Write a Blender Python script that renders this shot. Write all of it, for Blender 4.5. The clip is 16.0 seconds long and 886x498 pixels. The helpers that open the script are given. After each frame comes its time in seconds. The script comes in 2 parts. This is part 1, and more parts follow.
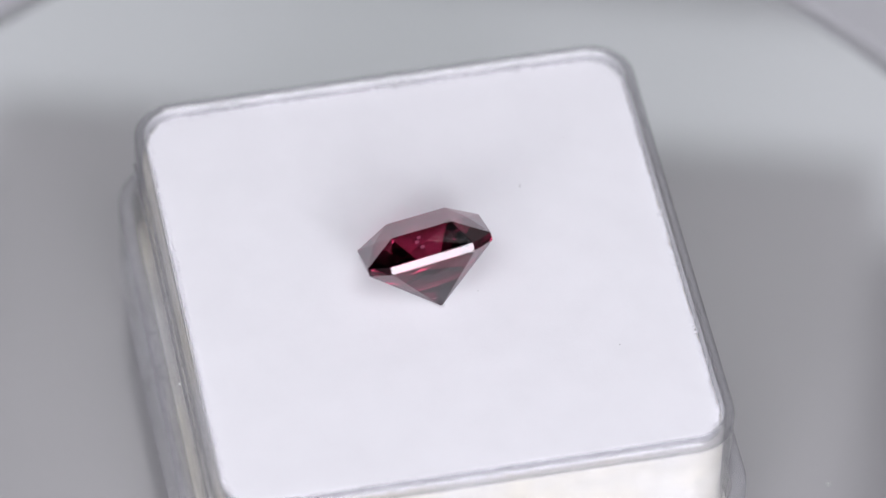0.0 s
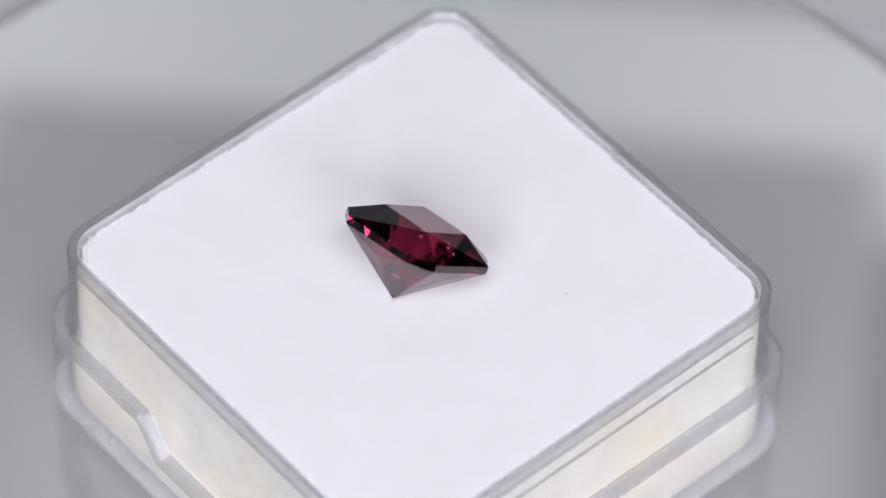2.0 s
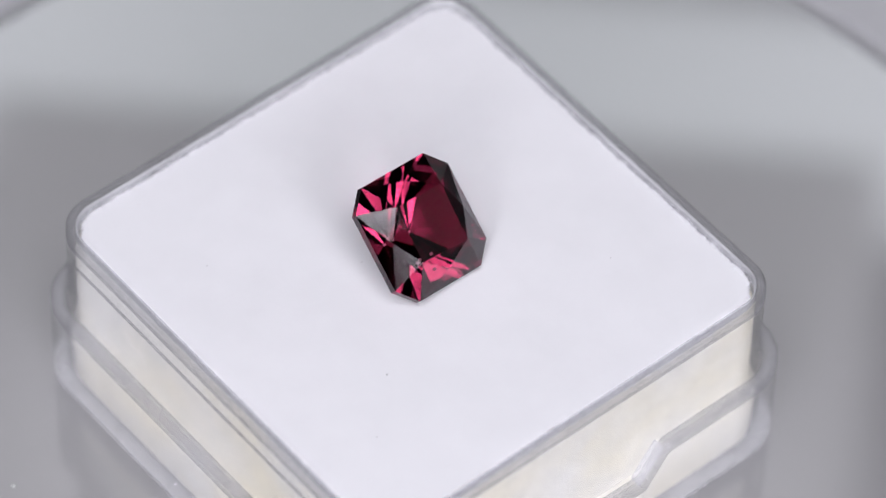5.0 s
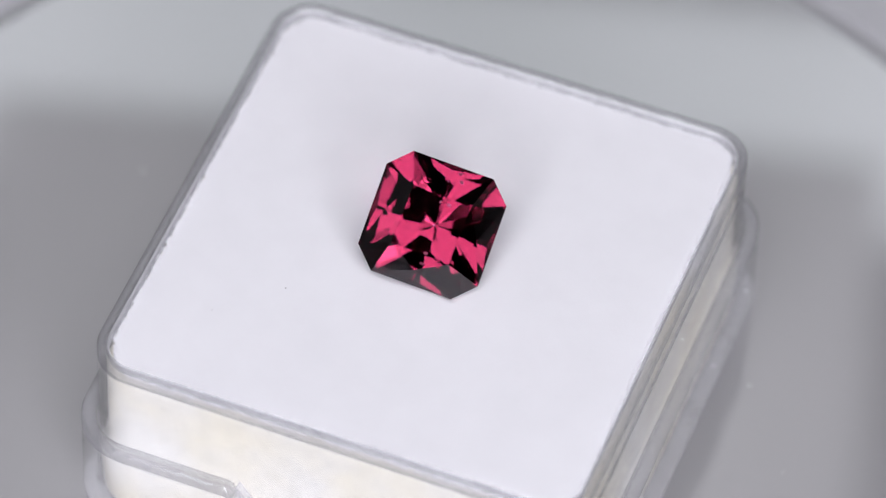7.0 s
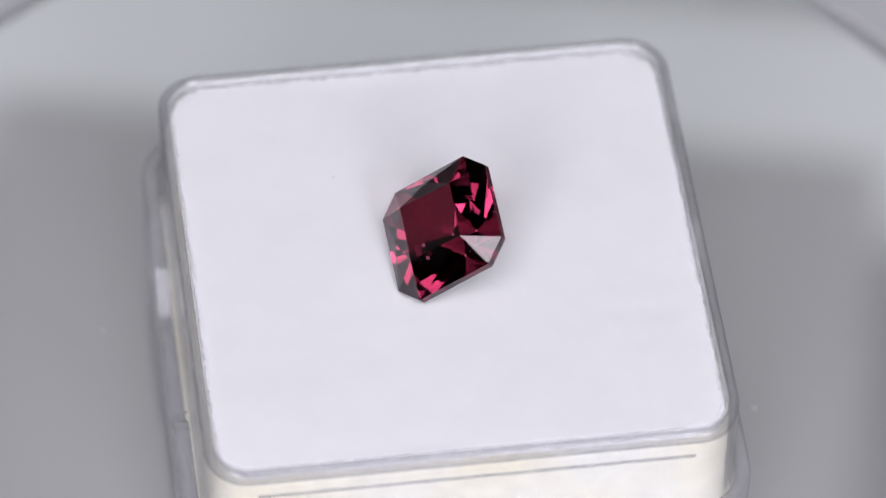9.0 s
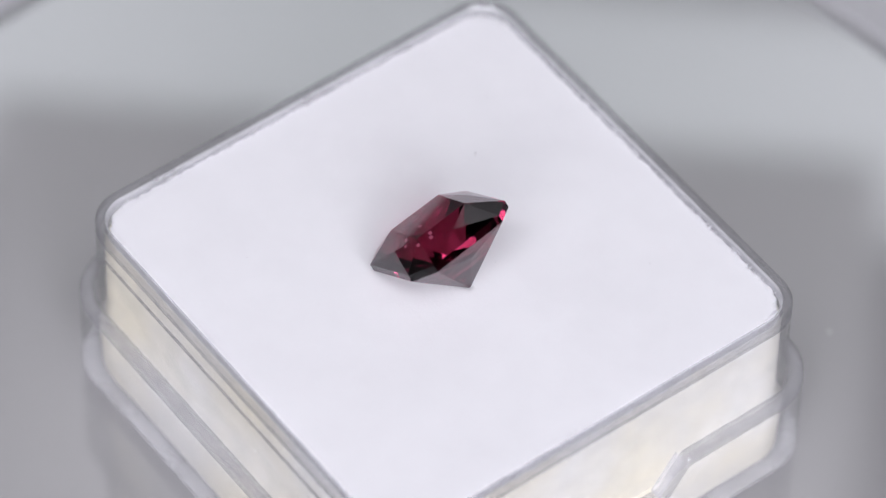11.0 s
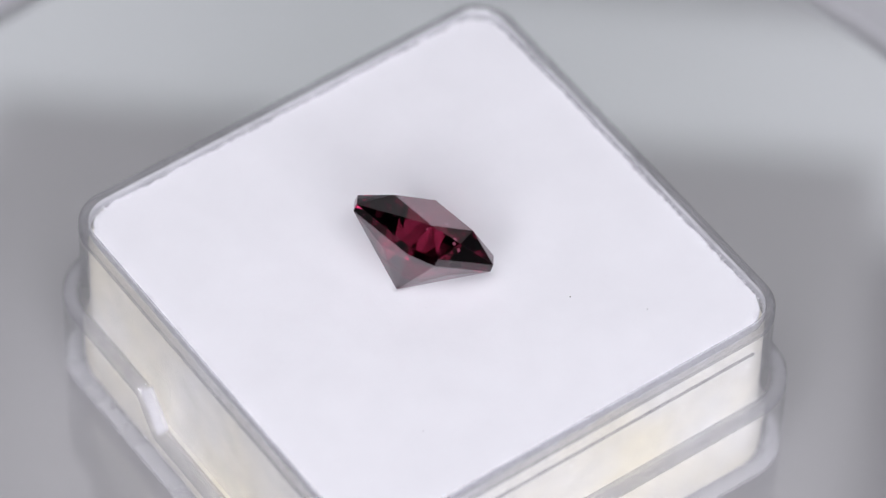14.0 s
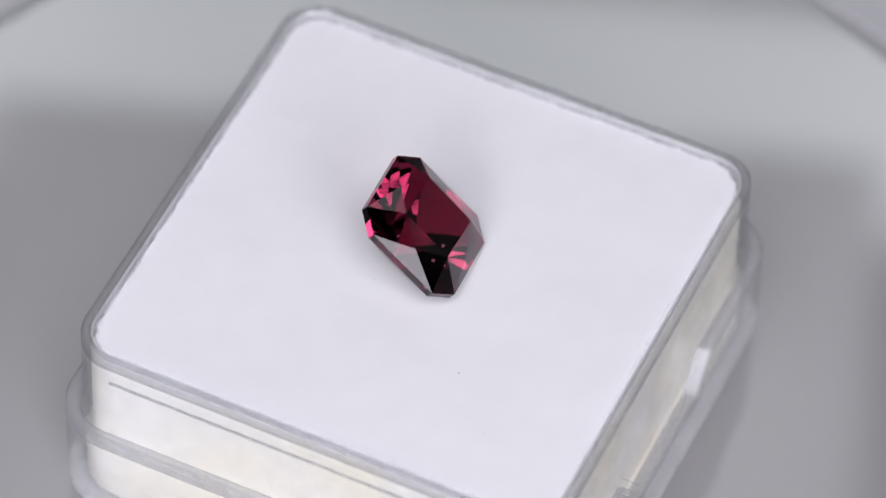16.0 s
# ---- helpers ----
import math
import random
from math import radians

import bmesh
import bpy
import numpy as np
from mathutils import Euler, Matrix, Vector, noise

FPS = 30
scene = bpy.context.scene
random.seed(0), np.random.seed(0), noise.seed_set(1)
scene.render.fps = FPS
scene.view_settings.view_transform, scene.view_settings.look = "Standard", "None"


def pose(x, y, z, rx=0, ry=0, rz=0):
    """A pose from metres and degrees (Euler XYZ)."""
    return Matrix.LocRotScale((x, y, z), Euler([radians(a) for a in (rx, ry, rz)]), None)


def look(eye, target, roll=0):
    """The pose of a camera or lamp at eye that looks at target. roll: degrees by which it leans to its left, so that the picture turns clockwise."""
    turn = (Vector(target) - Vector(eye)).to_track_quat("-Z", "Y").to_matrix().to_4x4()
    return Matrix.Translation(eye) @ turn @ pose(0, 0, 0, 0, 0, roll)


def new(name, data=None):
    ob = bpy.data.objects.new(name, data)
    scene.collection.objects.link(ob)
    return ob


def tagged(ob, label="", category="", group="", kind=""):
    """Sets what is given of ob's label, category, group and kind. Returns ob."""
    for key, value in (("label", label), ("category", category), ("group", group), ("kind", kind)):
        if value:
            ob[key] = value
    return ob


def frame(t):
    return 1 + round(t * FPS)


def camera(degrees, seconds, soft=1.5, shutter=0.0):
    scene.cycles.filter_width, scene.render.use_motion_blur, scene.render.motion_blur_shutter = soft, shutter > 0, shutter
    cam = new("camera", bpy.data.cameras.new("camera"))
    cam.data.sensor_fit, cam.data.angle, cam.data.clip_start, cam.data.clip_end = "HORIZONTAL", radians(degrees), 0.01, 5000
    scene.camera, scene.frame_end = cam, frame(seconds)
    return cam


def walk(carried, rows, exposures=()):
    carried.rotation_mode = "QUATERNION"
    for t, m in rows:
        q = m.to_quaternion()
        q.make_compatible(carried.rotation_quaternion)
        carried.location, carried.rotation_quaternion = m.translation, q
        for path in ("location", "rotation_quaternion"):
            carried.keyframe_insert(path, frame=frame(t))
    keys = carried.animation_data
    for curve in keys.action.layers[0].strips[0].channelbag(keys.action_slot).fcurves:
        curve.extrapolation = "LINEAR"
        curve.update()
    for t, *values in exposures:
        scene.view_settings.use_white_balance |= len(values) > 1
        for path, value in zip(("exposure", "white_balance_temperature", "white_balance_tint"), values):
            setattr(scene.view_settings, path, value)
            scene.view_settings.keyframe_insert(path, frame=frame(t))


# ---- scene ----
# Turntable top is z = 0; the turning axis is the z axis.
TOP = 0.0125                      # height of the foam's face over the turntable
EYE = (0.0, -0.18423, 0.23846)
SPIN = 30.430                     # degrees a second, clockwise from above

# ---- camera ----
cam = camera(9.52, 16.0, 1.3)
VIEW = Vector((0.002993, 0.634022, -0.773309))


def camera_pose(roll):
    m = look(EYE, Vector(EYE) + VIEW)
    return m @ pose(0, 0, 0, 0, 0, roll)


BASE = -0.45                      # the clip's own exposure drifts a little round this
DRIFT = ((0, 0.03), (0.5, -0.04), (1, -0.05), (1.5, -0.02), (2, 0.05), (2.5, 0.07), (3, 0.03), (3.5, -0.03), (4, -0.01), (6.5, 0.01), (7, 0.0), (7.5, 0.0),
         (8, -0.08), (8.5, -0.03), (9, -0.03), (11.5, 0.05), (12, 0.0), (12.5, -0.06), (13, -0.04), (13.5, -0.04), (14, 0.05), (14.5, 0.03), (15, -0.02), (15.5, -0.07), (16, -0.05))
walk(cam, [(0.0, camera_pose(1.892)), (16.0, camera_pose(1.892))], [(t, BASE + stops) for t, stops in DRIFT])
cam.data.dof.use_dof = True
cam.data.dof.focus_distance = 0.2895
cam.data.dof.aperture_fstop = 25.0

# ---- light ----
world = bpy.data.worlds.new("room_light")
scene.world = world
world.use_nodes = True
world.node_tree.nodes["Background"].inputs[0].default_value = (0.9, 0.93, 1.0, 1)
world.node_tree.nodes["Background"].inputs[1].default_value = 0.03


def softbox_lamp(name, place, target, wide, high, watts, color):
    lamp = bpy.data.lights.new(name, "AREA")
    lamp.shape, lamp.size, lamp.size_y, lamp.energy, lamp.color = "RECTANGLE", wide, high, watts, color
    ob = new(name, lamp)
    ob.matrix_world = look(place, target)
    return ob


LAMP = (0.985, 0.975, 1.05)


def aim(az, el, dist):
    """A place at that bearing from straight behind the turntable, elevation and distance."""
    return (dist * math.cos(radians(el)) * math.sin(radians(az)), dist * math.cos(radians(el)) * math.cos(radians(az)), 0.015 + dist * math.sin(radians(el)))


softbox_lamp("overhead_softbox", aim(180, 65, 0.5), (0, 0, 0.01), 0.42, 0.18, 1.82, LAMP)
for bearing in (148, -148):           # added fill lights on both sides of the lens, to light the stone's red
    softbox_lamp("side_fill", aim(bearing, 38.5, 0.5), (0, 0, 0.012), 0.22, 0.10, 0.38, LAMP)
softbox_lamp("strip_light", aim(154.5, 26, 0.5), (0, 0, 0.015), 0.175, 0.115, 1.0, LAMP)
softbox_lamp("strip_light", aim(-160.5, 26, 0.5), (0, 0, 0.015), 0.16, 0.115, 0.93, LAMP)
softbox_lamp("middle_strip_light", aim(177.5, 25, 0.52), (0, 0, 0.015), 0.22, 0.07, 0.30, LAMP)


# ---- materials ----
def shader(name):
    m = bpy.data.materials.new(name)
    m.use_nodes = True
    return m, m.node_tree.nodes, m.node_tree.links, m.node_tree.nodes["Principled BSDF"]


def surface(name, color, rough=0.5, vary=0.06, size=400.0, bump=0.0, bump_size=3000.0, spec=0.5, metal=0.0):
    """Painted or fibrous surface with variation at two scales."""
    m, nodes, links, bsdf = shader(name)
    where = nodes.new("ShaderNodeTexCoord")
    big = nodes.new("ShaderNodeTexNoise")
    big.inputs["Scale"].default_value, big.inputs["Detail"].default_value = size, 5
    links.new(where.outputs["Object"], big.inputs["Vector"])
    ramp = nodes.new("ShaderNodeMapRange")
    ramp.inputs["To Min"].default_value, ramp.inputs["To Max"].default_value = 1 - vary, 1 + vary
    links.new(big.outputs["Fac"], ramp.inputs["Value"])
    tint = nodes.new("ShaderNodeMix")
    tint.data_type, tint.blend_type = "RGBA", "MULTIPLY"
    tint.inputs["Factor"].default_value = 1
    tint.inputs["A"].default_value = (*color, 1)
    links.new(ramp.outputs["Result"], tint.inputs["B"])
    links.new(tint.outputs["Result"], bsdf.inputs["Base Color"])
    bsdf.inputs["Roughness"].default_value = rough
    bsdf.inputs["Specular IOR Level"].default_value = spec
    bsdf.inputs["Metallic"].default_value = metal
    if bump:
        fine = nodes.new("ShaderNodeTexNoise")
        fine.inputs["Scale"].default_value, fine.inputs["Detail"].default_value = bump_size, 4
        links.new(where.outputs["Object"], fine.inputs["Vector"])
        relief = nodes.new("ShaderNodeBump")
        relief.inputs["Strength"].default_value, relief.inputs["Distance"].default_value = bump, 0.0001
        links.new(fine.outputs["Fac"], relief.inputs["Height"])
        links.new(relief.outputs["Normal"], bsdf.inputs["Normal"])
    return m


def yellowed(m, color):
    """Adds soft yellowed patches to a surface() material."""
    nodes, links = m.node_tree.nodes, m.node_tree.links
    cloud = nodes.new("ShaderNodeTexNoise")
    cloud.inputs["Scale"].default_value, cloud.inputs["Detail"].default_value = 130, 4
    links.new(nodes["Texture Coordinate"].outputs["Object"], cloud.inputs["Vector"])
    amount = nodes.new("ShaderNodeMapRange")
    amount.inputs["From Min"].default_value, amount.inputs["From Max"].default_value = 0.38, 0.68
    links.new(cloud.outputs["Fac"], amount.inputs["Value"])
    patch = nodes.new("ShaderNodeMix")
    patch.data_type = "RGBA"
    links.new(amount.outputs["Result"], patch.inputs["Factor"])
    links.new(nodes["Mix"].outputs["Result"], patch.inputs["A"])
    patch.inputs["B"].default_value = (*color, 1)
    links.new(patch.outputs["Result"], nodes["Principled BSDF"].inputs["Base Color"])
    return m


def sheet(name, color, ior):
    """Thin clear wall: light passes straight, under a gloss."""
    m, nodes, links, bsdf = shader(name)
    nodes.remove(bsdf)
    passing = nodes.new("ShaderNodeBsdfTransparent")
    passing.inputs["Color"].default_value = (*color, 1)
    gloss = nodes.new("ShaderNodeBsdfGlossy")
    gloss.inputs["Roughness"].default_value = 0.03
    facing = nodes.new("ShaderNodeLayerWeight")
    facing.inputs["Blend"].default_value = 0.5
    steep = nodes.new("ShaderNodeMath")
    steep.operation = "POWER"
    steep.inputs[1].default_value = 5
    links.new(facing.outputs["Facing"], steep.inputs[0])
    edge = nodes.new("ShaderNodeMath")
    edge.operation = "MULTIPLY_ADD"
    base = ((ior - 1) / (ior + 1)) ** 2
    edge.inputs[1].default_value, edge.inputs[2].default_value = 0.6, base
    links.new(steep.outputs[0], edge.inputs[0])
    where = nodes.new("ShaderNodeTexCoord")
    fine = nodes.new("ShaderNodeTexNoise")
    fine.inputs["Scale"].default_value, fine.inputs["Detail"].default_value = 260, 3
    links.new(where.outputs["Object"], fine.inputs["Vector"])
    relief = nodes.new("ShaderNodeBump")
    relief.inputs["Strength"].default_value, relief.inputs["Distance"].default_value = 0.2, 0.0002
    links.new(fine.outputs["Fac"], relief.inputs["Height"])
    links.new(relief.outputs["Normal"], gloss.inputs["Normal"])
    mixed = nodes.new("ShaderNodeMixShader")
    links.new(edge.outputs[0], mixed.inputs[0])
    links.new(passing.outputs[0], mixed.inputs[1])
    links.new(gloss.outputs[0], mixed.inputs[2])
    # rubbed, slightly hazy patches
    cloud = nodes.new("ShaderNodeTexNoise")
    cloud.inputs["Scale"].default_value, cloud.inputs["Detail"].default_value = 420, 5
    links.new(where.outputs["Object"], cloud.inputs["Vector"])
    amount = nodes.new("ShaderNodeMapRange")
    amount.inputs["From Min"].default_value, amount.inputs["From Max"].default_value = 0.35, 0.7
    amount.inputs["To Min"].default_value, amount.inputs["To Max"].default_value = 0.04, 0.14
    links.new(cloud.outputs["Fac"], amount.inputs["Value"])
    haze = nodes.new("ShaderNodeBsdfDiffuse")
    haze.inputs["Color"].default_value = (0.75, 0.75, 0.78, 1)
    rubbed = nodes.new("ShaderNodeMixShader")
    links.new(amount.outputs["Result"], rubbed.inputs[0])
    links.new(mixed.outputs[0], rubbed.inputs[1])
    links.new(haze.outputs[0], rubbed.inputs[2])
    links.new(rubbed.outputs[0], nodes["Material Output"].inputs["Surface"])
    return m


def hazed(name, color, share):
    """Tinted clear rim: light passes straight, with a gloss and a share of milky rubbing."""
    m, nodes, links, bsdf = shader(name)
    nodes.remove(bsdf)
    passing = nodes.new("ShaderNodeBsdfTransparent")
    passing.inputs["Color"].default_value = (*color, 1)
    gloss = nodes.new("ShaderNodeBsdfGlossy")
    gloss.inputs["Roughness"].default_value = 0.2
    mixed = nodes.new("ShaderNodeMixShader")
    mixed.inputs[0].default_value = 0.08
    links.new(passing.outputs[0], mixed.inputs[1])
    links.new(gloss.outputs[0], mixed.inputs[2])
    where = nodes.new("ShaderNodeTexCoord")
    cloud = nodes.new("ShaderNodeTexNoise")
    cloud.inputs["Scale"].default_value, cloud.inputs["Detail"].default_value = 300, 6
    links.new(where.outputs["Object"], cloud.inputs["Vector"])
    amount = nodes.new("ShaderNodeMapRange")
    amount.inputs["From Min"].default_value, amount.inputs["From Max"].default_value = 0.3, 0.7
    amount.inputs["To Min"].default_value, amount.inputs["To Max"].default_value = share * 0.8, share * 1.2
    links.new(cloud.outputs["Fac"], amount.inputs["Value"])
    haze = nodes.new("ShaderNodeBsdfDiffuse")
    haze.inputs["Color"].default_value = (0.82, 0.82, 0.85, 1)
    rubbed = nodes.new("ShaderNodeMixShader")
    links.new(amount.outputs["Result"], rubbed.inputs[0])
    links.new(mixed.outputs[0], rubbed.inputs[1])
    links.new(haze.outputs[0], rubbed.inputs[2])
    links.new(rubbed.outputs[0], nodes["Material Output"].inputs["Surface"])
    return m


def gem_glass(name, color, ior):
    """Polished stone: tinted refraction under a colourless gloss."""
    m, nodes, links, bsdf = shader(name)
    nodes.remove(bsdf)
    inside = nodes.new("ShaderNodeBsdfRefraction")
    inside.inputs["Color"].default_value = (*color, 1)
    inside.inputs["IOR"].default_value, inside.inputs["Roughness"].default_value = ior, 0.0
    gloss = nodes.new("ShaderNodeBsdfGlossy")
    gloss.inputs["Color"].default_value = (0.95, 0.91, 0.94, 1)
    gloss.inputs["Roughness"].default_value = 0.0
    edge = nodes.new("ShaderNodeFresnel")
    edge.inputs["IOR"].default_value = ior + 0.04
    mixed = nodes.new("ShaderNodeMixShader")
    links.new(edge.outputs[0], mixed.inputs[0])
    links.new(inside.outputs[0], mixed.inputs[1])
    links.new(gloss.outputs[0], mixed.inputs[2])
    links.new(mixed.outputs[0], nodes["Material Output"].inputs["Surface"])
    return m


def glowing(name, color, strength):
    m, nodes, links, bsdf = shader(name)
    bsdf.inputs["Base Color"].default_value = (0.4, 0.4, 0.4, 1)
    bsdf.inputs["Emission Color"].default_value = (*color, 1)
    bsdf.inputs["Emission Strength"].default_value = strength
    return m


M_TABLE = surface("darkened_tabletop", (0.12, 0.12, 0.13), 0.4, 0.03, 30)
M_DISC = surface("grey_gloss_acrylic", (0.320, 0.316, 0.324), 0.05, 0.03, 60, spec=0.5)
M_DISC.node_tree.nodes["Principled BSDF"].inputs["IOR"].default_value = 2.4
M_RIM = surface("pale_table_ring", (0.5, 0.5, 0.52), 0.35, 0.04, 200)
M_GROOVE = surface("turntable_groove", (0.36, 0.36, 0.37), 0.4, 0.04, 200)
M_WALL = surface("grey_wall_paint", (0.06, 0.06, 0.063), 0.7, 0.05, 6)
M_DARK = surface("black_felt", (0.02, 0.02, 0.022), 0.9, 0.1, 60)
M_PANEL = glowing("lit_diffuser", (0.90, 0.96, 1.02), 2.2)
M_PANE = glowing("dim_diffuser", (1.0, 0.985, 1.015), 0.22)
M_GLOW = glowing("added_glow", (0.97, 0.97, 1.0), 0.15)
M_BOARD = surface("dark_board", (0.14, 0.14, 0.14), 0.8, 0.02, 20)
M_FOAM = surface("white_foam_face", (0.86, 0.855, 0.885), 0.95, 0.035, 420, 0.10, 9000, spec=0.1)
M_SIDE = yellowed(surface("cream_foam_body", (0.80, 0.79, 0.77), 0.95, 0.06, 350, 0.6, 4000, spec=0.1), (0.81, 0.765, 0.64))
# lip and ridge are clear plastic; the grey tint paints in their shaded look
M_LIP = hazed("shade_tinted_lip", (0.74, 0.74, 0.75), 0.08)
M_RIDGE = hazed("shade_tinted_ridge", (0.80, 0.80, 0.81), 0.10)
M_INNER = hazed("rubbed_polystyrene", (0.96, 0.96, 0.965), 0.32)
M_CLEAR = sheet("clear_polystyrene", (0.985, 0.985, 0.985), 1.5)
M_TAB = hazed("frosted_polystyrene", (0.9, 0.9, 0.92), 0.22)
M_FOOT = hazed("milky_polystyrene", (0.9, 0.9, 0.91), 0.28)
M_GEM = gem_glass("garnet_red", (0.415, 0.12, 0.198), 1.77)
M_SPECK = surface("dark_dust", (0.25, 0.23, 0.23), 0.9, 0.1, 3000)
M_BRIGHT = surface("white_speck", (0.9, 0.9, 0.9), 0.9, 0.05, 3000)
M_LINT = surface("pale_dust", (0.5, 0.5, 0.5), 0.9, 0.1, 3000)


# ---- mesh helpers ----
def mesh_of(bm, name, material, smooth=0.0):
    data = bpy.data.meshes.new(name)
    bmesh.ops.recalc_face_normals(bm, faces=bm.faces)
    if smooth:
        for f in bm.faces:
            f.smooth = True
        for e in bm.edges:
            if len(e.link_faces) == 2 and e.calc_face_angle(0) > radians(smooth):
                e.smooth = False
    bm.to_mesh(data)
    bm.free()
    data.materials.append(material)
    return data


def part(name, bm, material, parent=None, label="", smooth=0.0):
    ob = new(name, mesh_of(bm, name, material, smooth))
    ob.parent = parent
    if label:
        ob["label"] = label
    return ob


def box_bm(x0, x1, y0, y1, z0, z1, bevel=0.0):
    bm = bmesh.new()
    bmesh.ops.create_cube(bm, size=1, matrix=Matrix.LocRotScale(((x0 + x1) / 2, (y0 + y1) / 2, (z0 + z1) / 2), None, (x1 - x0, y1 - y0, z1 - z0)))
    if bevel:
        bmesh.ops.bevel(bm, geom=bm.edges[:], offset=bevel, segments=2, profile=0.5, affect="EDGES")
    return bm


def outline(w, d, r, per=10, side=24):
    """Points round a rounded rectangle, w by d, counter-clockwise."""
    pts = []
    for i, (sx, sy) in enumerate(((1, 1), (-1, 1), (-1, -1), (1, -1))):
        cx, cy = sx * (w / 2 - r), sy * (d / 2 - r)
        for k in range(per + 1):
            a = radians(90 * i + 90 * k / per)
            pts.append((cx + r * math.cos(a), cy + r * math.sin(a)))
        nx, ny = ((-1, 1), (-1, -1), (1, -1), (1, 1))[i]
        ex, ey = pts[-1]
        a = radians(90 * (i + 1))
        fx, fy = nx * (w / 2 - r) + r * math.cos(a), ny * (d / 2 - r) + r * math.sin(a)
        for k in range(1, side):
            pts.append((ex + (fx - ex) * k / side, ey + (fy - ey) * k / side))
    return pts


def loft(bm, rings, closed=False):
    """Faces between rings of equally many points; closed: the last ring joins the first."""
    made = [[bm.verts.new(p) for p in ring] for ring in rings]
    n = len(made[0])
    pairs = list(zip(made, made[1:])) + ([(made[-1], made[0])] if closed else [])
    for a, b in pairs:
        for i in range(n):
            bm.faces.new((a[i], a[(i + 1) % n], b[(i + 1) % n], b[i]))
    return made


def smoothstep(a, b, x):
    t = min(1.0, max(0.0, (x - a) / (b - a)))
    return t


# ---- setting ----
def build_setting():
    # tabletop stays out of view; darkened so that the stone's facets mirror black
    table = part("table_top", box_bm(-0.8, 0.8, -0.8, 0.8, -0.042, -0.012), M_TABLE)
    tagged(table, "unseen table under the turntable, darkened for dark reflections", "table", kind="structure")
    for name, dims in (("wall_north", (-1.2, 1.2, 1.2, 1.25, -0.8, 1.3)), ("wall_south", (-1.2, 1.2, -1.25, -1.2, -0.8, 1.3)),
                       ("wall_east", (1.2, 1.25, -1.25, 1.25, -0.8, 1.3)), ("wall_west", (-1.25, -1.2, -1.25, 1.25, -0.8, 1.3))):
        tagged(part(name, box_bm(*dims), M_WALL), "plain grey painted studio wall", "wall", kind="structure")
    tagged(part("ceiling", box_bm(-1.25, 1.25, -1.25, 1.25, 1.3, 1.35), M_WALL), "plain grey studio ceiling", "ceiling", kind="structure")
    tagged(part("floor", box_bm(-1.25, 1.25, -1.25, 1.25, -0.85, -0.8), M_DARK), "dark studio floor", "floor", kind="structure")
    # two lit panes hang behind the turntable and mirror in its gloss
    bar = new("light_bar", mesh_of(box_bm(-0.063, 0.063, -0.002, 0.002, -0.022, 0.012, 0.001), "light_bar", M_PANEL))
    bar.matrix_world = pose(0, 0.2, 0.2070, 0, -5.2, 0)
    tagged(bar, "bright slim light bar behind the turntable", "light bar")
    bm = bmesh.new()
    ends = [[bm.verts.new((x, y, z)) for x, z in ((-0.0400, 0.1259), (0.0413, 0.1318), (0.0452, 0.24), (-0.048, 0.24))] for y in (0.129, 0.131)]
    bm.faces.new(ends[0])
    bm.faces.new(ends[1][::-1])
    for i in range(4):
        bm.faces.new((ends[0][i], ends[0][(i + 1) % 4], ends[1][(i + 1) % 4], ends[1][i]))
    pane = part("upright_softbox", bm, M_PANE)
    tagged(pane, "dim upright softbox above the light bar", "softbox")
    rod = bmesh.new()
    bmesh.ops.create_cone(rod, cap_ends=True, segments=12, radius1=0.0015, radius2=0.0015, depth=1.06, matrix=Matrix.Translation((0.003, 0.13, 0.77)))
    tagged(part("hanger_rod", rod, M_DARK), "thin black rod hanging the upright softbox from the ceiling", "hanger rod")
    for side in (-1, 1):
        post = part("light_stand", box_bm(side * 0.060 - 0.002, side * 0.060 + 0.002, 0.203, 0.208, -0.012, 0.37, 0.001), M_DARK)
        tagged(post, "thin black stand holding the lit panes", "light stand", "light stands")
    # added panel out of view; its weak glow fills in from behind
    drop = part("unseen_glow_panel", box_bm(-0.5, 0.5, 0.55, 0.56, -0.012, 0.24, 0.003), M_GLOW)
    tagged(drop, "unseen, faintly glowing white panel added behind the turntable", "backdrop", kind="structure")
    # added boards out of view, dark so that the facets mirror little light
    for side in (-1, 1):
        x0, x1 = sorted((side * 0.42, side * 0.425))
        board = part("reflection_board", box_bm(x0, x1, -0.25, 0.3, -0.012, 0.45, 0.001), M_BOARD)
        tagged(board, "unseen dark grey board added beside the turntable for dark reflections", "foam board", "foam boards")


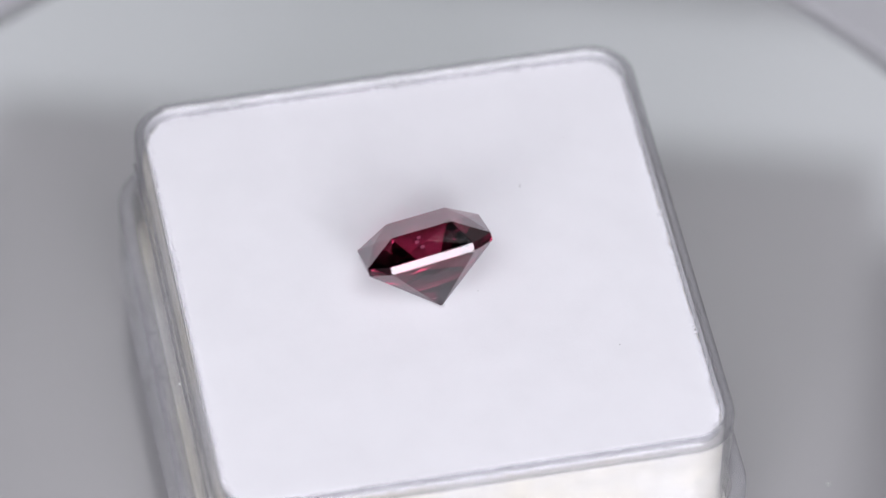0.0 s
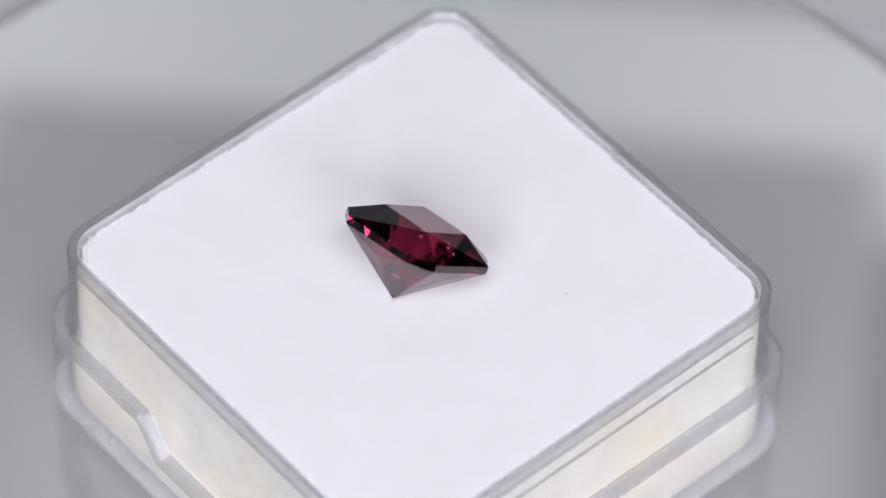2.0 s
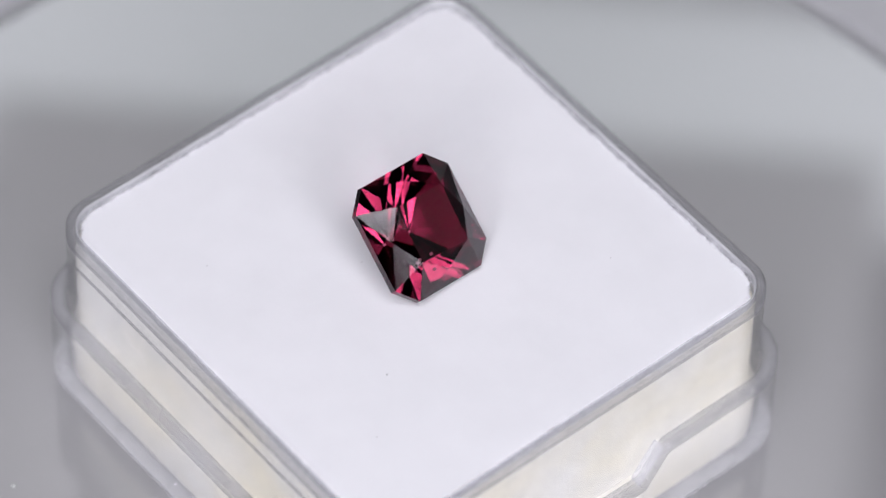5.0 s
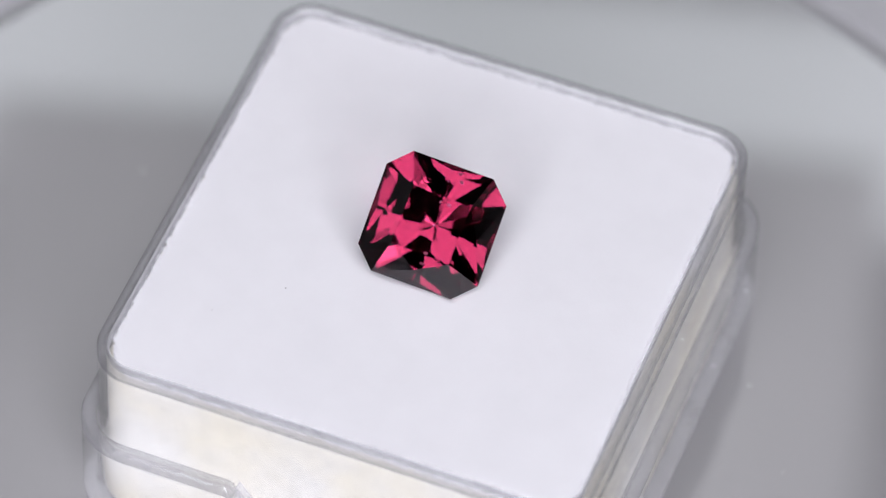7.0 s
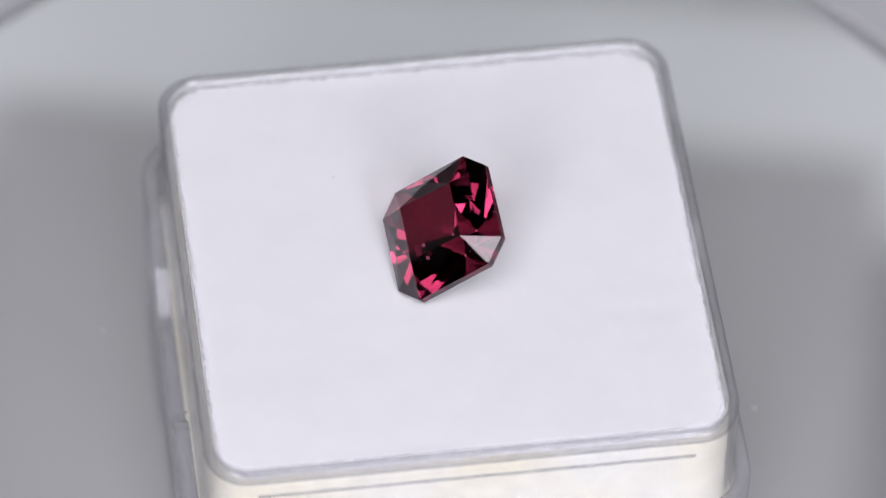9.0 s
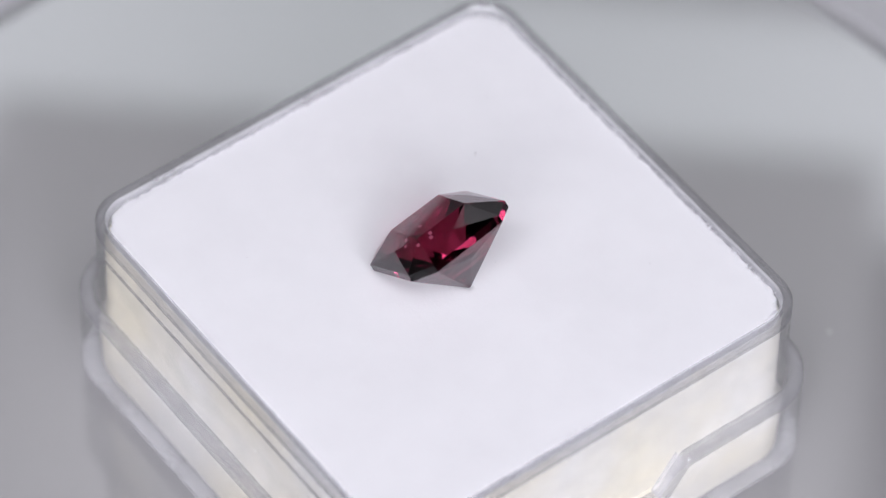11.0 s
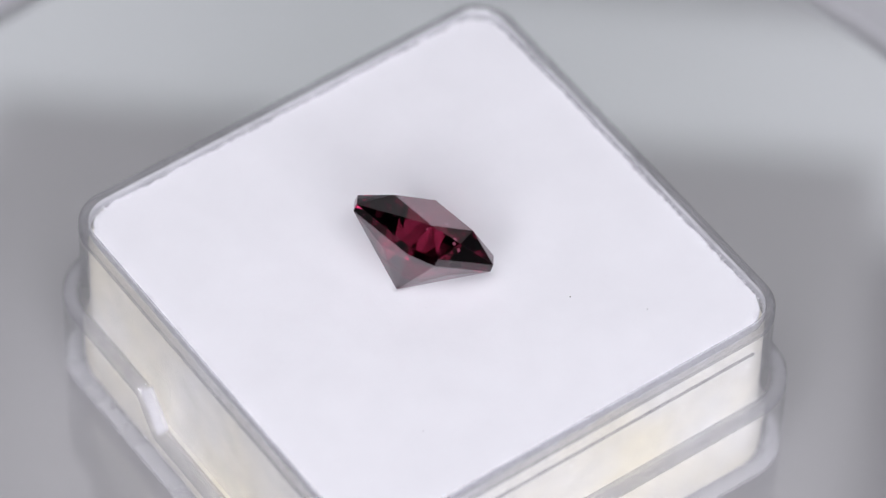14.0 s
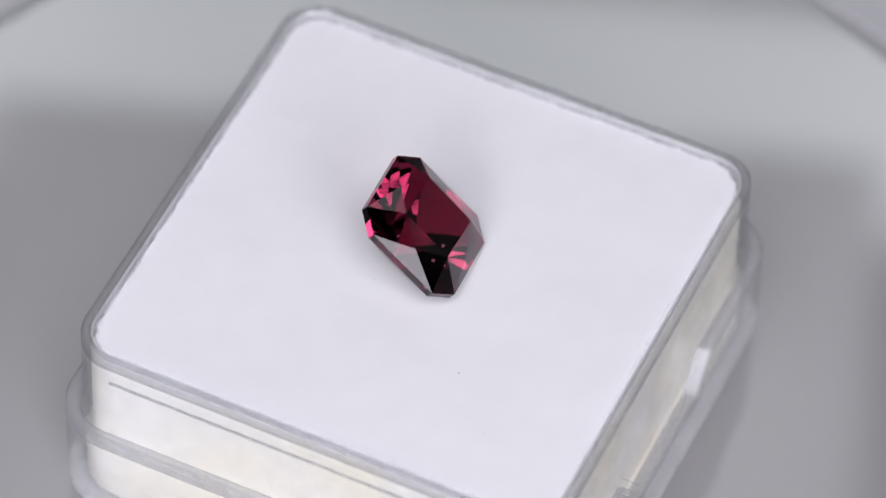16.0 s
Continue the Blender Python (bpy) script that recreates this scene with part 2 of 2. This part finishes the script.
# ---- turntable ----
def build_turntable():
    base = new("turntable")
    tagged(base, "round glossy grey acrylic turntable with a pale ring around it", "turntable")
    bm = bmesh.new()
    n = 160
    rings = [[(r * math.cos(2 * math.pi * i / n), r * math.sin(2 * math.pi * i / n), z) for i in range(n)] for r, z in ((0.0380, -0.004), (0.0380, -0.0001), (0.0378, 0.0))]
    made = loft(bm, rings)
    bm.faces.new(made[-1])
    bm.faces.new(made[0][::-1])
    part("disc", bm, M_DISC, base, "glossy grey acrylic disc")
    # added pale ring, in place of the white table past the disc
    bm = bmesh.new()
    rings = [[(r * math.cos(2 * math.pi * i / n), r * math.sin(2 * math.pi * i / n), z) for i in range(n)]
             for r, z in ((0.0389, -0.0004), (0.0391, 0.0001), (0.0426, 0.0001), (0.0430, -0.0004), (0.0430, -0.012), (0.0389, -0.012))]
    loft(bm, rings, True)
    part("rim", bm, M_RIM, base, "pale grey ring standing in for the white table beyond the disc", 40)
    bm = bmesh.new()
    rings = [[(r * math.cos(2 * math.pi * i / n), r * math.sin(2 * math.pi * i / n), z) for i in range(n)]
             for r, z in ((0.03802, -0.0003), (0.0388, -0.0003), (0.0388, -0.004), (0.03802, -0.004))]
    loft(bm, rings, True)
    part("groove", bm, M_GROOVE, base, "mid-grey groove between disc and pale ring")
    rng = random.Random(5)
    for x, y, s in ((9.65, 21.53, 0.2), (18.3, -2.8, 0.22), (-17.8, 7.1, 0.18), (8.15, -16.7, 0.18), (-8.0, 17.4, 0.18), (17.5, 9.0, 0.12), (-19.0, -9.5, 0.12), (3.0, -20.5, 0.12)):
        bm = bmesh.new()
        bmesh.ops.create_icosphere(bm, subdivisions=1, radius=s * 0.0005)
        for v in bm.verts:
            v.co *= rng.uniform(0.7, 1.2)
            v.co.z *= 0.4
        a = radians(39.308)
        px, py = x * math.cos(a) - y * math.sin(a), x * math.sin(a) + y * math.cos(a)
        bmesh.ops.translate(bm, verts=bm.verts, vec=(px / 1000, py / 1000, 0.00003))
        part("tiny_speck", bm, M_LINT, base, "tiny pale dust speck")
    return base


# ---- gem box ----
CX, CY = 0.000610, 0.000264       # the box sits a little off the axis


def tray_top(x, y):
    """Height of the outer tray's rim: a shallow finger notch on two opposite sides."""
    high, low = 0.0071, 0.0049
    if abs(x) < 0.0145:
        return high
    return low + (high - low) * smoothstep(0.0040, 0.0055, abs(y))


def build_box():
    box = new("gem_box")
    tagged(box, "square clear plastic gem box with rounded corners, open", "gem box")
    # inner box
    bm = bmesh.new()
    w, d, t = 0.0289, 0.0285, 0.00065

    def ring(grow, r, z):
        return [(x + CX, y + CY, z) for x, y in outline(w + 2 * grow, d + 2 * grow, max(r + grow, 0.0004), 10, 24)]
    e = 0.00015
    loft(bm, [ring(-0.0002, 0.0024, 0.0048), ring(-0.0002, 0.0024, 0.0122), ring(0, 0.0024, 0.0122), ring(0, 0.0024, 0.0048)], True)
    part("inner_wall", bm, M_CLEAR, box, "clear plastic wall around the foam", 35)
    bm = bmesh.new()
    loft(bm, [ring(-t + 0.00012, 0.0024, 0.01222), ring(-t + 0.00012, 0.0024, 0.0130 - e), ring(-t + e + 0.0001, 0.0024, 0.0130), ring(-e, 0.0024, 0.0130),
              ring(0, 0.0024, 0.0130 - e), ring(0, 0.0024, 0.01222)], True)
    part("inner_lip", bm, M_LIP, box, "rounded clear plastic lip, tinted grey for its shaded look", 35)
    bm = bmesh.new()
    loft(bm, [ring(-t, 0.0024, 0.01222), ring(-t, 0.0024, 0.0130 - e), ring(-t + 0.0001, 0.0024, 0.0130 - e / 2), ring(-t + 0.0001, 0.0024, 0.01222)], True)
    part("lip_lining", bm, M_INNER, box, "rubbed whitish inner face of the lip", 35)
    # outer tray: wall with notch, bevelled foot
    bm = bmesh.new()
    W2, D2, t2 = 0.0309, 0.0305, 0.0008
    ow = outline(W2, D2, 0.0033, 10, 120)
    iw = outline(W2 - 2 * t2, D2 - 2 * t2, 0.0025, 10, 120)
    foot = outline(W2 - 0.0024, D2 - 0.0024, 0.0024, 10, 120)
    sole = outline(W2 - 0.0034, D2 - 0.0034, 0.0022, 10, 120)
    lip = outline(W2 - 0.0003, D2 - 0.0003, 0.0032, 10, 120)
    lin = outline(W2 - 2 * t2 + 0.0003, D2 - 2 * t2 + 0.0003, 0.0026, 10, 120)
    loft(bm, [[(x + CX, y + CY, 0.0011) for x, y in iw], [(x + CX, y + CY, tray_top(x, y) - 0.0007) for x, y in iw],
              [(x + CX, y + CY, tray_top(x, y) - 0.0007) for x, y in ow], [(x + CX, y + CY, 0.0011) for x, y in ow]], True)
    part("outer_tray", bm, M_CLEAR, box, "clear plastic outer tray with a finger notch", 35)
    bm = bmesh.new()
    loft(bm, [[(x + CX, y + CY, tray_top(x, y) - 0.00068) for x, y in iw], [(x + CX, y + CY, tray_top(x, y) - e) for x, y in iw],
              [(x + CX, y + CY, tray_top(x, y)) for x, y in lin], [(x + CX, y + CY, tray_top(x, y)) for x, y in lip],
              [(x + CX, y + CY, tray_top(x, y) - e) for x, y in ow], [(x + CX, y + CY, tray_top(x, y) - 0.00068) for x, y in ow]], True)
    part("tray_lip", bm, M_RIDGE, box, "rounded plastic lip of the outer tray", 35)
    bm = bmesh.new()
    made = loft(bm, [[(x + CX, y + CY, 0.00108) for x, y in iw], [(x + CX, y + CY, 0.00108) for x, y in ow],
                     [(x + CX, y + CY, 0.0009) for x, y in ow], [(x + CX, y + CY, 0.0003) for x, y in foot], [(x + CX, y + CY, 0.00004) for x, y in sole]])
    bm.faces.new(made[0])
    bm.faces.new(made[-1])
    part("foot", bm, M_FOOT, box, "bevelled hazy plastic foot of the tray", 35)
    # snap tabs and ledges
    for s in (1, -1):
        for side in (1, -1):
            bm = bmesh.new()
            corners = []
            for x in (s * 0.01468, s * 0.01543):
                for y, z in ((0.00350, 0.00492), (0.00505, 0.00712), (0.00505, 0.00724), (0.00350, 0.00504)):
                    corners.append(bm.verts.new((x + CX, side * y + CY, z)))
            for f in ((0, 1, 2, 3), (4, 5, 6, 7), (0, 1, 5, 4), (1, 2, 6, 5), (2, 3, 7, 6), (3, 0, 4, 7)):
                bm.faces.new([corners[i] for i in f])
            part("notch_slope", bm, M_TAB, box, "hazy sloped end of the finger notch")
        y0, y1 = sorted((s * 0.01426, s * 0.01440))
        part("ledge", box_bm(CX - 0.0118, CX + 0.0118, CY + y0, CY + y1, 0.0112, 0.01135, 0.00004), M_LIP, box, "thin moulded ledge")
    # dark dust and white specks on the walls
    rng = random.Random(11)
    for k in range(14):
        size = rng.uniform(0.00003, 0.00007)
        bm = bmesh.new()
        bmesh.ops.create_icosphere(bm, subdivisions=1, radius=size)
        for v in bm.verts:
            v.co *= rng.uniform(0.6, 1.3)
        side, low = k % 4, rng.random() < 0.5
        half = 0.01545 if low else 0.01447
        a, z = rng.uniform(-0.012, 0.012), rng.uniform(0.0018, 0.0042) if low else rng.uniform(0.0080, 0.0116)
        x, y = ((half, a), (a, half - 0.0002), (-half, a), (a, -half + 0.0002))[side]
        bmesh.ops.translate(bm, verts=bm.verts, vec=(x + CX, y + CY, z))
        dark = k % 5 == 0
        part("tiny_speck", bm, M_SPECK if dark else M_BRIGHT, box, "tiny dark dust speck" if dark else "tiny white speck")
    for o in box.children:
        o.visible_shadow = False
    return box


# ---- gemstone ----
HALF, LONG = 3.47, 2.31           # millimetres: half width, half of a long girdle side


def gem_points():
    octo = [(-LONG, HALF), (LONG, HALF), (HALF, LONG), (HALF, -LONG), (LONG, -HALF), (-LONG, -HALF), (-HALF, -LONG), (-HALF, LONG)]
    pts = [(x, y, 0.0) for x, y in octo] + [(x, y, -0.42) for x, y in octo]
    for k in range(4):                # table corners, and the point where the star facets meet the mains
        a = radians(43.2 + 90 * k)
        pts.append((2.36 * math.cos(a), 2.36 * math.sin(a), 1.09))
        a = radians(-1.3 + 90 * k)
        pts.append((2.63 * math.cos(a), 2.63 * math.sin(a), 0.66))
    depth = 3.76
    corner = (HALF + LONG) / math.sqrt(2)
    for k in range(8):                # two rings of breaks down the pavilion
        for turn, wide, down, bulge in ((0, corner if k % 2 else HALF, 0.74, 1.0 if k % 2 else 1.05), (22.5, 1.0824 * HALF, 0.30, 1.02)):
            a = radians(turn + 45 * k)
            r = down * wide * bulge
            pts.append((r * math.cos(a), r * math.sin(a), -depth + (depth - 0.42) * down))
    pts.append((0, 0, -depth))
    return pts


def gem_hull():
    bm = bmesh.new()
    for p in gem_points():
        bm.verts.new([c * 0.001 for c in p])
    bmesh.ops.convex_hull(bm, input=bm.verts[:])
    bmesh.ops.delete(bm, geom=[v for v in bm.verts if not v.link_faces], context="VERTS")
    bmesh.ops.dissolve_limit(bm, angle_limit=radians(0.2), verts=bm.verts, edges=bm.edges)
    bmesh.ops.recalc_face_normals(bm, faces=bm.faces)
    return bm


# ---- foam pad ----
GEM_AXIS = Vector((-0.37145, -0.50958, 0.77611)).normalized()


def gem_seat():
    """Where the stone lies on the foam, with the turntable at 8 s."""
    across = Vector((3.11, -3.33, -0.67))
    across = (across - GEM_AXIS * across.dot(GEM_AXIS)).normalized()
    seat = Matrix((across, GEM_AXIS.cross(across), GEM_AXIS)).transposed().to_4x4()
    seat.translation = (0.000368, 0.000268, 0.002731 + TOP)
    return seat


def gem_underside():
    """Planes of the stone's lower facets in the foam's space."""
    bm = gem_hull()
    m = Matrix.Rotation(radians(-39.308), 4, "Z") @ gem_seat()
    planes = []
    for f in bm.faces:
        nn = (m.to_3x3() @ f.normal).normalized()
        if nn.z < -0.05:
            planes.append((nn, nn.dot(m @ f.calc_center_median())))
    bm.free()
    return planes


def build_foam():
    pad = new("foam_pad")
    tagged(pad, "square white foam pad filling the gem box", "foam pad")
    w, d = 0.0273, 0.0269
    rng = random.Random(3)
    under = gem_underside()

    def edge(grow, z, rough):
        pts = []
        for x, y in outline(w + 2 * grow, d + 2 * grow, 0.0019 + grow, 10, 90):
            k = 1 + rough * noise.noise((x * 2500, y * 2500, 0)) + rough * 0.6 * noise.noise((x * 700, y * 700, 3))
            pts.append((x * k + CX, y * k + CY, z))
        return pts
    bm = bmesh.new()
    rings = [edge(0.00006, TOP - 0.0012, 0.003), edge(0.00006, TOP - 0.0004, 0.008), edge(0.00004, TOP - 0.00002, 0.011), edge(0.0, TOP, 0.011)]
    base = outline(w - 0.0003, d - 0.0003, 0.0019, 10, 90)
    for k in range(1, 60):
        s = 1 - k / 60
        ring = []
        for x, y in base:
            px, py = x * s, y * s
            z = TOP + 0.00002 * noise.noise((px * 900, py * 900, 7)) + 0.00006 * noise.noise((px * 160, py * 160, 2))
            low = max((dd - nn.x * (px + CX) - nn.y * (py + CY)) / nn.z for nn, dd in under)
            ring.append((px + CX, py + CY, min(z, low - 0.00005)))
        rings.append(ring)
    made = loft(bm, rings)
    c = bm.verts.new((CX, CY, TOP))
    n = len(made[-1])
    for i in range(n):
        bm.faces.new((made[-1][i], made[-1][(i + 1) % n], c))
    part("face", bm, M_FOAM, pad, "white fuzzy foam face", 60)
    # loose fibres along the cut edge
    verts, faces = [], []
    rim = outline(w, d, 0.0019, 10, 90)
    for k in range(7000):
        i = rng.randrange(len(rim))
        (x0, y0), (x1, y1) = rim[i], rim[(i + 1) % len(rim)]
        f = rng.random()
        x, y = x0 + (x1 - x0) * f, y0 + (y1 - y0) * f
        out = Vector((y1 - y0, x0 - x1, 0)).normalized() * -1
        if out.x * x + out.y * y < 0:
            out = -out
        along = Vector((-out.y, out.x, 0))
        tuft = 0.5 + 0.5 * noise.noise((x * 900, y * 900, 5))
        long = rng.uniform(0.00008, 0.00038) * (0.35 + tuft)
        tip = out * rng.uniform(0.4, 1.2) + along * rng.uniform(-0.9, 0.9) + Vector((0, 0, rng.uniform(0.0, 0.6)))
        foot = Vector((x + CX, y + CY, TOP - 0.00003)) - out * rng.uniform(0.00002, 0.00025)
        wide = along * rng.uniform(0.00002, 0.00004)
        n0 = len(verts)
        verts += [tuple(foot - wide), tuple(foot + wide), tuple(foot + tip.normalized() * long)]
        faces.append((n0, n0 + 1, n0 + 2))
    data = bpy.data.meshes.new("fuzz")
    data.from_pydata(verts, [], faces)
    data.materials.append(M_FOAM)
    fuzz = new("fuzz", data)
    fuzz.parent = pad
    fuzz["label"] = "loose white fibres along the foam's edge"
    bm = bmesh.new()
    made = loft(bm, [edge(0.00085, 0.00115, 0.001), edge(0.0009, 0.0044, 0.001), edge(0.00045, 0.0047, 0.0015), edge(0.00040, 0.0112, 0.0015), edge(0.00005, 0.0119, 0.003), edge(-0.0004, 0.0120, 0.003)])
    bm.faces.new(made[0])
    bm.faces.new(made[-1])
    part("body", bm, M_SIDE, pad, "cream foam body", 60)
    for x, y, s in ((-4.65, 6.5, 0.09), (-7.6, 9.6, 0.06), (7.31, 9.48, 0.05), (2.26, 2.67, 0.05), (-6.0, -8.2, 0.04)):
        bm = bmesh.new()
        bmesh.ops.create_icosphere(bm, subdivisions=1, radius=s / 2000)
        for v in bm.verts:
            v.co *= rng.uniform(0.6, 1.3)
        bmesh.ops.translate(bm, verts=bm.verts, vec=(x / 1000, y / 1000, TOP + 0.00003))
        part("speck", bm, M_SPECK, pad, "tiny dark fibre speck")
    return pad


def build_gem():
    gem = new("gemstone")
    tagged(gem, "faceted purplish-red garnet, square cut with cropped corners", "gemstone")
    bm = gem_hull()
    sets = {"table": [], "crown": [], "girdle": [], "pavilion": []}
    for f in bm.faces:
        nz = f.normal.z
        key = "table" if nz > 0.99 else "crown" if nz > 0.1 else "girdle" if nz > -0.1 else "pavilion"
        sets[key].append([v.co.copy() for v in f.verts])
    bm.free()
    for key, polys in sets.items():
        data = bpy.data.meshes.new(key)
        verts, index, faces = [], {}, []
        for poly in polys:
            face = []
            for co in poly:
                mark = tuple(round(c, 8) for c in co)
                if mark not in index:
                    index[mark] = len(verts)
                    verts.append(tuple(co))
                face.append(index[mark])
            faces.append(face)
        data.from_pydata(verts, [], faces)
        data.materials.append(M_GEM)
        ob = new(key, data)
        ob.parent = gem
        ob.visible_shadow = key in ("girdle", "crown")
    return gem


# ---- build ----
build_setting()
turntable = build_turntable()
gem_box = build_box()
foam = build_foam()
gemstone = build_gem()


# ---- what turns ----
def motions():
    seat = gem_seat()
    knots = (0, 2, 4, 6.5, 9, 12, 14, 16)
    slide_x = (-0.275e-3, -0.147e-3, -0.091e-3, 0.000e-3, 0.291e-3, 0.261e-3, 0.259e-3, 0.308e-3)
    slide_y = (-0.277e-3, -0.143e-3, -0.102e-3, 0.000e-3, 0.225e-3, 0.335e-3, 0.338e-3, 0.242e-3)
    rows = []
    for k in range(33):
        t = k / 2
        slide = Matrix.Translation((float(np.interp(t, knots, slide_x)), float(np.interp(t, knots, slide_y)), 0))
        rows.append((t, slide @ Matrix.Rotation(radians(-SPIN * (t - 8)), 4, "Z")))
    yaw = Matrix.Rotation(radians(39.308), 4, "Z")
    walk(turntable, rows)
    walk(gem_box, [(t, m @ yaw) for t, m in rows])
    walk(foam, [(t, m @ yaw) for t, m in rows])
    walk(gemstone, [(t, m @ seat) for t, m in rows])


motions()
